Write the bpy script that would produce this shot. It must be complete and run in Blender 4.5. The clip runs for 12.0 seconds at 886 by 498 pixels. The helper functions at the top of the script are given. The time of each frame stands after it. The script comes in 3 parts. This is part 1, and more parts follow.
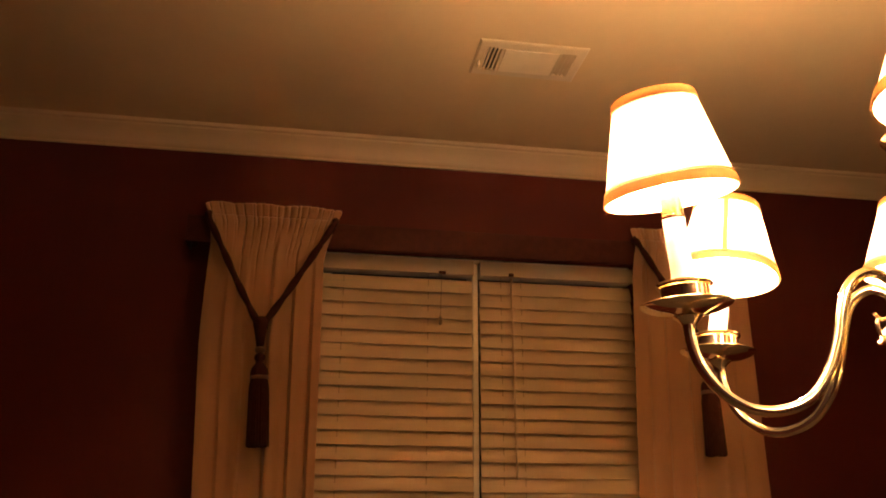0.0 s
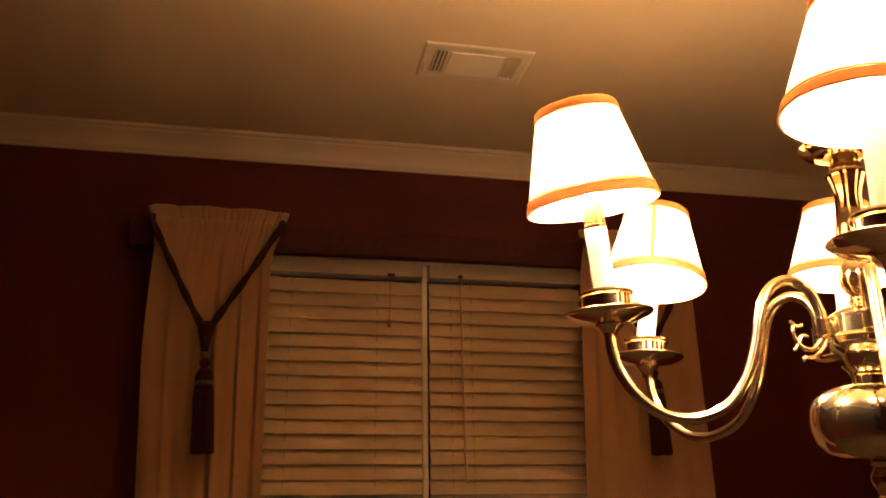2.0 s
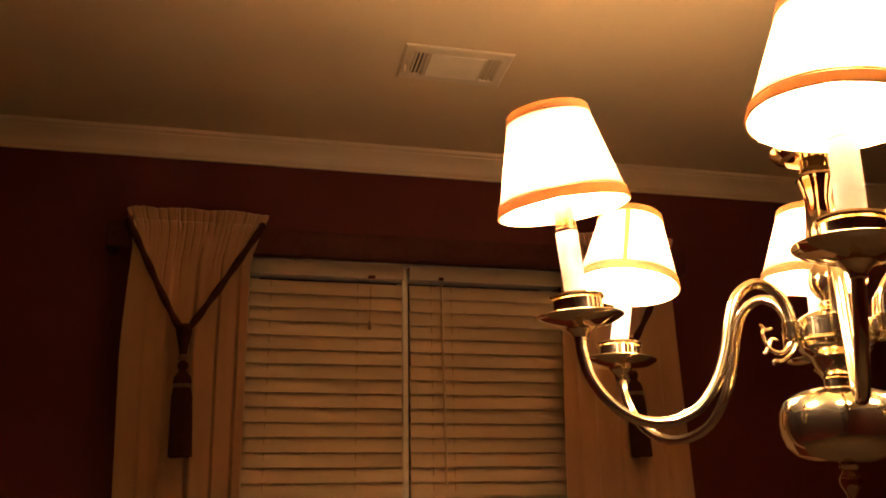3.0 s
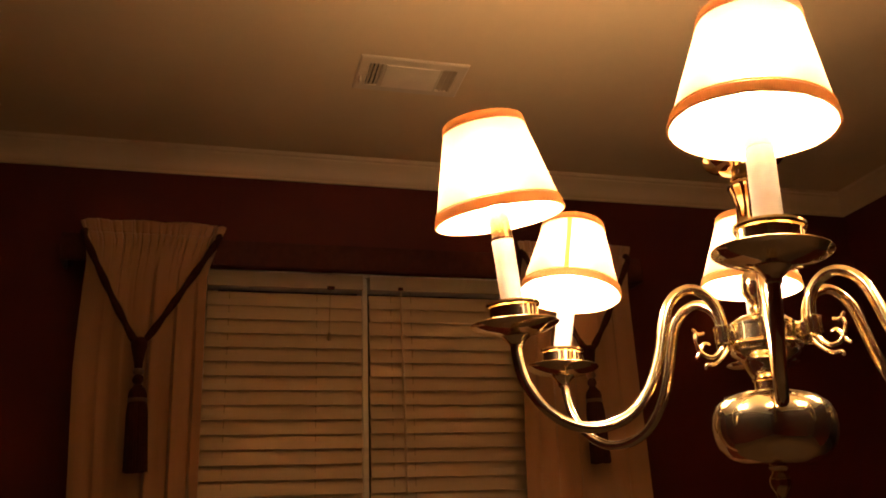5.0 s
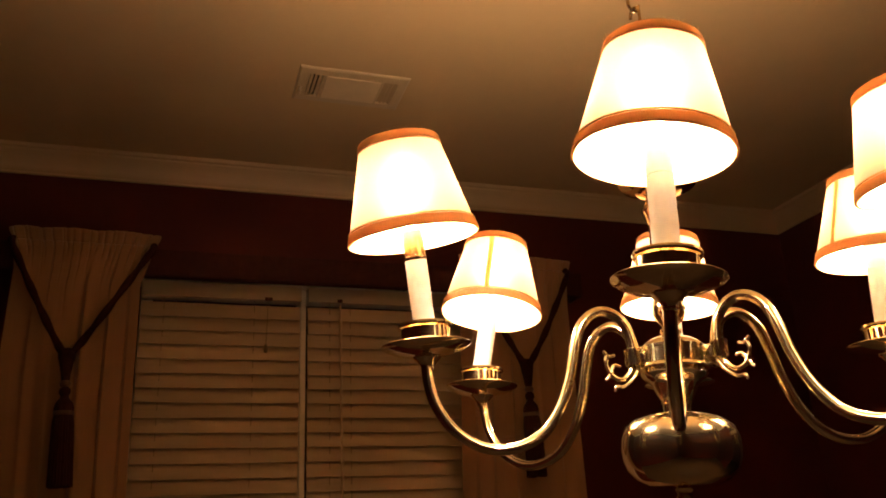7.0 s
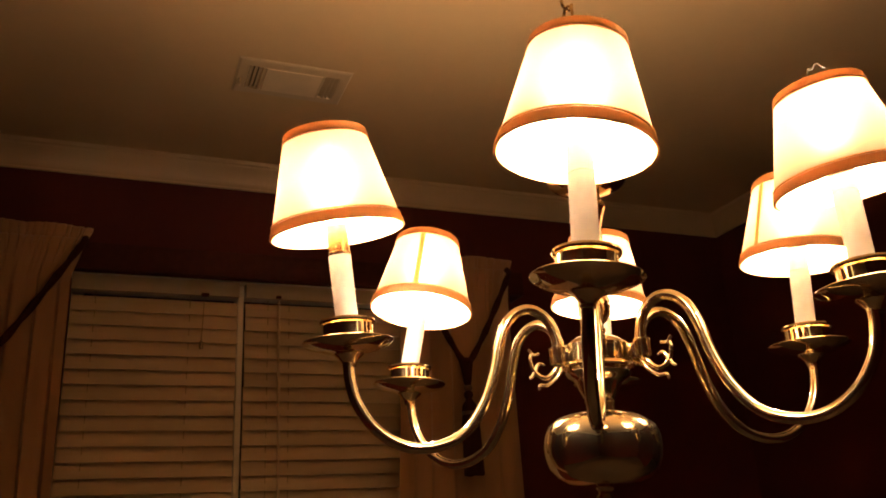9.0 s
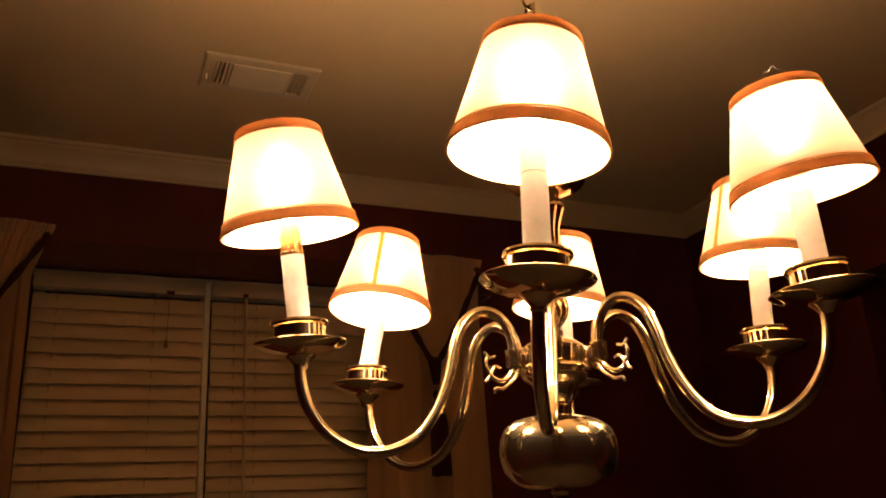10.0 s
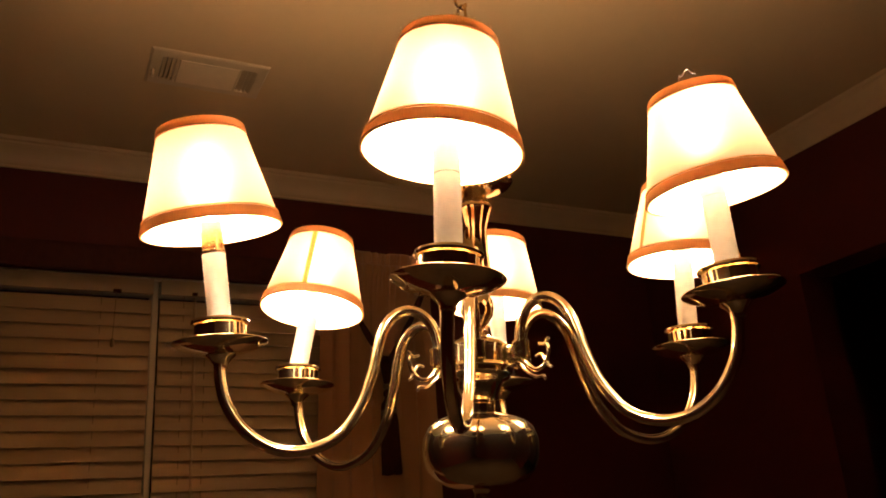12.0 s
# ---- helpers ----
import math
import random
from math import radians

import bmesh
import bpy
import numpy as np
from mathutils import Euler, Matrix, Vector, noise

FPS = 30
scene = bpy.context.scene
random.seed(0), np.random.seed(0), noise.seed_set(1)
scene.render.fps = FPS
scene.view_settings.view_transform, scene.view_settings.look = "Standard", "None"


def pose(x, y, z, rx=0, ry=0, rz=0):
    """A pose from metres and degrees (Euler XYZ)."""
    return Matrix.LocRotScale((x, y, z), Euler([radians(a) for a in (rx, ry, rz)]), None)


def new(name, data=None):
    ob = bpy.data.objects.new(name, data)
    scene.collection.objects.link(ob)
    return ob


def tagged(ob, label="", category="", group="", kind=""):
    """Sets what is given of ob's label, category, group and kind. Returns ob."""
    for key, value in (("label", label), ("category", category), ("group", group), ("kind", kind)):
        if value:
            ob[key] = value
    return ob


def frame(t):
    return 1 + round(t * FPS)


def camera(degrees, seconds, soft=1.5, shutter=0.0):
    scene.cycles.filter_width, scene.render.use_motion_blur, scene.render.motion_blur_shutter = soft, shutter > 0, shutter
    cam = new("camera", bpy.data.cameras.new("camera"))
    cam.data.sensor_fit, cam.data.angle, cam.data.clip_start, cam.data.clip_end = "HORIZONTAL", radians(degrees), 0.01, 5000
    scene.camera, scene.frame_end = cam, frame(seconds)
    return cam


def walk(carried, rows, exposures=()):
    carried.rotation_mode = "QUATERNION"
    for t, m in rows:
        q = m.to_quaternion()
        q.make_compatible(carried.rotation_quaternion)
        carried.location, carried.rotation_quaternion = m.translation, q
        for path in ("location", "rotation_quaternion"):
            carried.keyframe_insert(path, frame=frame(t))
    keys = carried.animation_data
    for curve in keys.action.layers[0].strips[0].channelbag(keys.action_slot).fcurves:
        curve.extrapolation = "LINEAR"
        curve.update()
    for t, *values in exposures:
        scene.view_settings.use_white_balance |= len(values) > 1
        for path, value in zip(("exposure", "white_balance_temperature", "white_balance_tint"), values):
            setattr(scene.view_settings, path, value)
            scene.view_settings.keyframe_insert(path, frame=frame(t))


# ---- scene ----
cam = camera(56.26, 12.0, soft=1.9)
# seconds, x, y, z, then the turn in degrees
ROWS = [
    (0.0, -0.6604, -0.7458, 1.4582, 108.885, -0.287, -9.156),
    (0.5, -0.6442, -0.7481, 1.4608, 108.867, 0.076, -9.884),
    (1.0, -0.6346, -0.7493, 1.4656, 108.809, 0.424, -10.446),
    (1.5, -0.6292, -0.7510, 1.4677, 108.766, 0.635, -11.044),
    (2.0, -0.6210, -0.7542, 1.4710, 108.760, 0.829, -11.619),
    (2.5, -0.6133, -0.7509, 1.4757, 108.756, 1.018, -12.199),
    (3.0, -0.6051, -0.7548, 1.4738, 108.851, 1.131, -12.580),
    (5.0, -0.5725, -0.7689, 1.4696, 109.495, 2.334, -14.379),
    (5.5, -0.5621, -0.7583, 1.4808, 109.484, 2.584, -15.227),
    (6.0, -0.5546, -0.7667, 1.4822, 109.679, 2.693, -15.925),
    (6.5, -0.5446, -0.7739, 1.4827, 109.891, 2.666, -16.654),
    (7.0, -0.5301, -0.7808, 1.4805, 109.974, 2.680, -17.667),
    (9.0, -0.5016, -0.7772, 1.4805, 109.708, 3.014, -21.279),
    (9.5, -0.4871, -0.7749, 1.4842, 109.592, 3.074, -22.158),
    (10.0, -0.4764, -0.7747, 1.4863, 109.499, 3.209, -22.955),
    (10.5, -0.4635, -0.7816, 1.4860, 109.391, 3.434, -23.444),
    (11.0, -0.4531, -0.7854, 1.4843, 109.346, 3.557, -24.199),
    (11.5, -0.4462, -0.7903, 1.4854, 109.299, 3.650, -24.830),
    (12.0, -0.4373, -0.7950, 1.4831, 109.283, 3.739, -25.320),
]
EXPOSURES = [(0.0, 1.63, 6450, 10), (1.0, 1.42, 6450, 10), (3.0, 1.18, 6400, 10), (5.0, 0.72, 6350, 10), (5.5, 0.58, 6350, 10), (7.0, 0.20, 6250, 10), (9.0, 0.15, 6200, 10), (10.5, 0.05, 6200, 10), (12.0, 0.03, 6200, 10)]
walk(cam, [(t, pose(*row)) for t, *row in ROWS], EXPOSURES)

# ---- light: a dark night outside, six warm bulbs in the chandelier ----
world = bpy.data.worlds.new("night")
scene.world = world
world.use_nodes = True
world.node_tree.nodes["Background"].inputs["Color"].default_value = (0.02, 0.02, 0.022, 1)
world.node_tree.nodes["Background"].inputs["Strength"].default_value = 0.02
BULB_STRENGTH = 1500.0
BULB_COLOUR = (1.0, 0.71, 0.46)

# ---- plan ----
WALL_N, WALL_E, WALL_W, WALL_S = 1.87, 1.85, -1.95, -2.3
CEIL = 2.74
CUP = 1.706            # height of the candle cups
WIN = (-0.645, 0.415, 0.85, 2.335)
VENT_HOLE = (-0.230, 0.038, 1.194, 1.328)   # opening in the ceiling for the air register
OPENING = (-0.35, 1.09, 2.25)    # south and north side and height of the opening in the east wall
MULL = -0.131          # middle of the post between the two windows


# ---- materials ----
def mat(name, colour, rough=0.5, metal=0.0, var=0.15, scale=12.0, bump=0.0, bump_scale=150.0, sheen=0.0, coat=0.0, rough_var=0.0, stretch=(1, 1, 1), rand=0.0, spec=0.5):
    m = bpy.data.materials.new(name)
    m.use_nodes = True
    nt = m.node_tree
    b = nt.nodes["Principled BSDF"]
    co = nt.nodes.new("ShaderNodeTexCoord")
    mp = nt.nodes.new("ShaderNodeMapping")
    mp.inputs["Scale"].default_value = stretch
    nt.links.new(co.outputs["Object"], mp.inputs["Vector"])
    n1 = nt.nodes.new("ShaderNodeTexNoise")
    n1.inputs["Scale"].default_value, n1.inputs["Detail"].default_value = scale, 6
    nt.links.new(mp.outputs[0], n1.inputs["Vector"])
    n2 = nt.nodes.new("ShaderNodeTexNoise")
    n2.inputs["Scale"].default_value, n2.inputs["Detail"].default_value = scale * 9, 4
    nt.links.new(mp.outputs[0], n2.inputs["Vector"])
    add = nt.nodes.new("ShaderNodeMath")
    add.operation = "MULTIPLY_ADD"
    add.inputs[1].default_value = 0.35
    nt.links.new(n2.outputs["Fac"], add.inputs[0])
    nt.links.new(n1.outputs["Fac"], add.inputs[2])
    last = add.outputs[0]
    if rand:
        info = nt.nodes.new("ShaderNodeObjectInfo")
        ra = nt.nodes.new("ShaderNodeMath")
        ra.operation = "MULTIPLY_ADD"
        ra.inputs[1].default_value = rand
        nt.links.new(info.outputs["Random"], ra.inputs[0])
        nt.links.new(last, ra.inputs[2])
        last = ra.outputs[0]
    ramp = nt.nodes.new("ShaderNodeMapRange")
    ramp.inputs["From Min"].default_value, ramp.inputs["From Max"].default_value = 0.4, 0.95 + rand
    ramp.inputs["To Min"].default_value, ramp.inputs["To Max"].default_value = 1 - var, 1 + var * 0.6
    nt.links.new(last, ramp.inputs["Value"])
    mul = nt.nodes.new("ShaderNodeVectorMath")
    mul.operation = "SCALE"
    mul.inputs[0].default_value = colour
    nt.links.new(ramp.outputs[0], mul.inputs["Scale"])
    nt.links.new(mul.outputs[0], b.inputs["Base Color"])
    b.inputs["Metallic"].default_value = metal
    b.inputs["Roughness"].default_value = rough
    b.inputs["Sheen Weight"].default_value = sheen
    b.inputs["Specular IOR Level"].default_value = spec
    b.inputs["Coat Weight"].default_value = coat
    if rough_var:
        rr = nt.nodes.new("ShaderNodeMapRange")
        rr.inputs["From Min"].default_value, rr.inputs["From Max"].default_value = 0.35, 0.75
        rr.inputs["To Min"].default_value, rr.inputs["To Max"].default_value = max(0.01, rough - rough_var), rough + rough_var
        nt.links.new(n1.outputs["Fac"], rr.inputs["Value"])
        nt.links.new(rr.outputs[0], b.inputs["Roughness"])
    if bump:
        n3 = nt.nodes.new("ShaderNodeTexNoise")
        n3.inputs["Scale"].default_value, n3.inputs["Detail"].default_value = bump_scale, 4
        nt.links.new(mp.outputs[0], n3.inputs["Vector"])
        bp = nt.nodes.new("ShaderNodeBump")
        bp.inputs["Strength"].default_value, bp.inputs["Distance"].default_value = bump, 0.002
        nt.links.new(n3.outputs["Fac"], bp.inputs["Height"])
        nt.links.new(bp.outputs[0], b.inputs["Normal"])
    return m


def shade_mat(name, colour, through_share, weave=900.0, straight=0.0, lining=None):
    """Cloth that lets part of the light through."""
    m = bpy.data.materials.new(name)
    m.use_nodes = True
    nt = m.node_tree
    nt.nodes.remove(nt.nodes["Principled BSDF"])
    out = nt.nodes["Material Output"]
    co = nt.nodes.new("ShaderNodeTexCoord")
    n1 = nt.nodes.new("ShaderNodeTexNoise")
    n1.inputs["Scale"].default_value, n1.inputs["Detail"].default_value = 28, 5
    nt.links.new(co.outputs["Object"], n1.inputs["Vector"])
    mr = nt.nodes.new("ShaderNodeMapRange")
    mr.inputs["From Min"].default_value, mr.inputs["From Max"].default_value = 0.3, 0.7
    mr.inputs["To Min"].default_value, mr.inputs["To Max"].default_value = 0.80, 1.03
    nt.links.new(n1.outputs["Fac"], mr.inputs["Value"])
    mul = nt.nodes.new("ShaderNodeVectorMath")
    mul.operation = "SCALE"
    mul.inputs[0].default_value = colour
    nt.links.new(mr.outputs[0], mul.inputs["Scale"])
    n2 = nt.nodes.new("ShaderNodeTexNoise")
    n2.inputs["Scale"].default_value = weave
    nt.links.new(co.outputs["Object"], n2.inputs["Vector"])
    bp = nt.nodes.new("ShaderNodeBump")
    bp.inputs["Strength"].default_value, bp.inputs["Distance"].default_value = 0.3, 0.0006
    nt.links.new(n2.outputs["Fac"], bp.inputs["Height"])
    dif = nt.nodes.new("ShaderNodeBsdfDiffuse")
    tra = nt.nodes.new("ShaderNodeBsdfTranslucent")
    mix = nt.nodes.new("ShaderNodeMixShader")
    mix.inputs[0].default_value = through_share
    for n in (dif, tra):
        if n is dif and lining:
            n.inputs["Color"].default_value = (*lining, 1)
        else:
            nt.links.new(mul.outputs[0], n.inputs["Color"])
        nt.links.new(bp.outputs[0], n.inputs["Normal"])
    nt.links.new(dif.outputs[0], mix.inputs[1])
    nt.links.new(tra.outputs[0], mix.inputs[2])
    last = mix
    if straight:
        # a share goes through with little scatter, so that the bulb shows as a bright spot
        fwd = nt.nodes.new("ShaderNodeBsdfRefraction")
        fwd.inputs["IOR"].default_value, fwd.inputs["Roughness"].default_value = 1.45, 0.75
        nt.links.new(mul.outputs[0], fwd.inputs["Color"])
        last = nt.nodes.new("ShaderNodeMixShader")
        last.inputs[0].default_value = straight
        nt.links.new(mix.outputs[0], last.inputs[1])
        nt.links.new(fwd.outputs[0], last.inputs[2])
    nt.links.new(last.outputs[0], out.inputs["Surface"])
    return m


def glow_mat(name, colour, strength):
    m = bpy.data.materials.new(name)
    m.use_nodes = True
    b = m.node_tree.nodes["Principled BSDF"]
    b.inputs["Base Color"].default_value = (0.9, 0.85, 0.75, 1)
    b.inputs["Emission Color"].default_value = (*colour, 1)
    b.inputs["Emission Strength"].default_value = strength
    return m


WALL_PAINT = mat("maroon_wall_paint", (0.088, 0.0118, 0.0052), 0.62, spec=0.22, var=0.12, scale=3, bump=0.25, bump_scale=260, rough_var=0.06)
CEIL_PAINT = mat("ceiling_paint", (0.64, 0.415, 0.185), 0.85, var=0.06, scale=2.5, bump=0.3, bump_scale=320)
TRIM_PAINT = mat("trim_paint", (0.80, 0.72, 0.57), 0.42, var=0.08, scale=5, bump=0.08, bump_scale=120)
FLOOR_WOOD = mat("floor_wood", (0.070, 0.042, 0.022), 0.4, var=0.4, scale=6, bump=0.15, bump_scale=90, stretch=(1, 12, 1))
BRASS = mat("polished_brass", (0.93, 0.765, 0.47), 0.045, metal=1.0, var=0.10, scale=30, rough_var=0.02)


def tarnish(m, share, rough):
    """Adds a dull lobe to a metal: the thin haze of tarnish and lacquer over the polish."""
    nt = m.node_tree
    sharp = nt.nodes["Principled BSDF"]
    dull = nt.nodes.new("ShaderNodeBsdfPrincipled")
    dull.inputs["Metallic"].default_value, dull.inputs["Roughness"].default_value = 1.0, rough
    nt.links.new(sharp.inputs["Base Color"].links[0].from_socket, dull.inputs["Base Color"])
    mix = nt.nodes.new("ShaderNodeMixShader")
    mix.inputs[0].default_value = share
    nt.links.new(sharp.outputs[0], mix.inputs[1])
    nt.links.new(dull.outputs[0], mix.inputs[2])
    nt.links.new(mix.outputs[0], nt.nodes["Material Output"].inputs["Surface"])


tarnish(BRASS, 0.06, 0.30)
BRASS_AGED = mat("aged_brass", (0.60, 0.42, 0.20), 0.22, metal=1.0, var=0.25, scale=60, rough_var=0.08)
SLEEVE = shade_mat("candle_sleeve_plastic", (0.95, 0.93, 0.90), 0.15, weave=200)
SHADE = shade_mat("lampshade_cloth", (0.98, 0.56, 0.32), 0.029, straight=0.010, lining=(0.92, 0.86, 0.75))
BAND = shade_mat("shade_trim_ribbon", (0.82, 0.50, 0.24), 0.125, weave=1500)
SEAM = shade_mat("shade_seam_ribbon", (0.95, 0.70, 0.30), 0.45, weave=1500)
WIRE = mat("steel_wire", (0.5, 0.48, 0.45), 0.35, metal=1.0, var=0.2)
BULB = glow_mat("lit_bulb", BULB_COLOUR, BULB_STRENGTH)
CLOTH = mat("cream_curtain_cloth", (0.40, 0.215, 0.104), 0.9, var=0.10, scale=5, bump=0.35, bump_scale=700, sheen=0.2, stretch=(3, 3, 0.6))
ROPE = mat("dark_brown_cord", (0.042, 0.010, 0.006), 0.85, spec=0.15, var=0.35, scale=60, bump=0.6, bump_scale=300)
ROPE_GOLD = mat("gold_thread", (0.14, 0.065, 0.028), 0.5, var=0.3, scale=80, bump=0.4, bump_scale=500)
SLAT = mat("cream_faux_wood_slat", (0.57, 0.418, 0.250), 0.42, var=0.09, scale=7, bump=0.10, bump_scale=60, stretch=(1, 14, 14), rand=0.12)
STRING = mat("cream_cord", (0.30, 0.22, 0.13), 0.8, var=0.2, scale=90)
ROD = mat("dark_brown_rod_enamel", (0.062, 0.0125, 0.0062), 0.6, spec=0.15, metal=0.0, var=0.25, scale=40)
VENT = mat("vent_enamel", (0.78, 0.57, 0.31), 0.4, var=0.08, scale=20)
VENT_RIM = mat("vent_rim_paint", (0.63, 0.44, 0.225), 0.5, var=0.08, scale=20)
DUCT = mat("duct_dark_metal", (0.05, 0.045, 0.04), 0.6, metal=0.5, var=0.3)
GLASS = bpy.data.materials.new("window_glass")
GLASS.use_nodes = True
GLASS.node_tree.nodes["Principled BSDF"].inputs["Transmission Weight"].default_value = 1.0
GLASS.node_tree.nodes["Principled BSDF"].inputs["Roughness"].default_value = 0.02


# ---- mesh helpers ----
def finish(bm, name, material, sharp=38):
    me = bpy.data.meshes.new(name)
    bmesh.ops.recalc_face_normals(bm, faces=bm.faces[:])
    bm.to_mesh(me)
    bm.free()
    if not isinstance(material, (list, tuple)):
        material = [material]
    for m in material:
        me.materials.append(m)
    me.polygons.foreach_set("use_smooth", [True] * len(me.polygons))
    me.set_sharp_from_angle(angle=radians(sharp))
    return me


def part(name, bm, material, parent=None, label="", m=None, sharp=38):
    ob = new(name, bm if isinstance(bm, bpy.types.Mesh) else finish(bm, name, material, sharp))
    if parent is not None:
        ob.parent = parent
    if m is not None:
        ob.matrix_basis = m
    if label:
        tagged(ob, label=label)
    return ob


def thing(name, m, label, category, group="", kind=""):
    ob = new(name)
    ob.empty_display_size = 0.05
    ob.matrix_basis = m
    return tagged(ob, label, category, group, kind)


def box(bm, lo, hi, bevel=0.0, m=None):
    r = bmesh.ops.create_cube(bm, size=1.0)
    vs = r["verts"]
    for v in vs:
        v.co = Vector([lo[i] + (v.co[i] + 0.5) * (hi[i] - lo[i]) for i in range(3)])
    if bevel:
        es = list({e for v in vs for e in v.link_edges})
        got = bmesh.ops.bevel(bm, geom=es, offset=bevel, segments=2, affect="EDGES", profile=0.6)
        vs = list({v for f in got["faces"] for v in f.verts} | {v for v in vs if v.is_valid})
    if m is not None:
        for v in vs:
            v.co = m @ v.co
    return bm


def boxed(lo, hi, bevel=0.0, m=None):
    return box(bmesh.new(), lo, hi, bevel, m)


def lathe(profile, seg=32, bm=None, ripple=None):
    """Turns (radius, height) pairs round z. ripple(angle, height): a factor on the radius."""
    bm = bm or bmesh.new()
    rings = []
    for r, z in profile:
        if r < 1e-5:
            rings.append([bm.verts.new((0, 0, z))])
        else:
            ring = []
            for k in range(seg):
                a = 2 * math.pi * k / seg
                q = r * (ripple(a, z) if ripple else 1)
                ring.append(bm.verts.new((q * math.cos(a), q * math.sin(a), z)))
            rings.append(ring)
    for a, b in zip(rings, rings[1:]):
        for k in range(seg):
            j = (k + 1) % seg
            if len(a) == 1 and len(b) == 1:
                continue
            if len(a) == 1:
                bm.faces.new((a[0], b[k], b[j]))
            elif len(b) == 1:
                bm.faces.new((a[k], a[j], b[0]))
            else:
                bm.faces.new((a[k], a[j], b[j], b[k]))
    return bm


def smooth_line(points, n=8):
    """A Catmull-Rom curve through the points."""
    p = [Vector(q) for q in points]
    p = [2 * p[0] - p[1]] + p + [2 * p[-1] - p[-2]]
    out = []
    for i in range(1, len(p) - 2):
        a, b, c, d = p[i - 1:i + 3]
        for k in range(n):
            t = k / n
            out.append(0.5 * ((2 * b) + (c - a) * t + (2 * a - 5 * b + 4 * c - d) * t * t + (3 * b - a - 3 * c + d) * t ** 3))
    out.append(p[-2])
    return out


def tube(line, radius, seg=12, bm=None, caps=True, twist=None):
    """A round bar along a line; radius is a number or a function of the share of the way."""
    bm = bm or bmesh.new()
    n = len(line)
    side = None
    rings = []
    for i, p in enumerate(line):
        d = (line[min(i + 1, n - 1)] - line[max(i - 1, 0)]).normalized()
        if side is None:
            side = d.orthogonal().normalized()
        side = (side - d * side.dot(d)).normalized()
        up = d.cross(side)
        r = radius(i / (n - 1)) if callable(radius) else radius
        ring = []
        for k in range(seg):
            a = 2 * math.pi * k / seg
            q = r * (twist(a, i) if twist else 1)
            ring.append(bm.verts.new(p + side * (q * math.cos(a)) + up * (q * math.sin(a))))
        rings.append(ring)
    for a, b in zip(rings, rings[1:]):
        for k in range(seg):
            j = (k + 1) % seg
            bm.faces.new((a[k], a[j], b[j], b[k]))
    if caps:
        bm.faces.new(rings[0][::-1])
        bm.faces.new(rings[-1])
    return bm


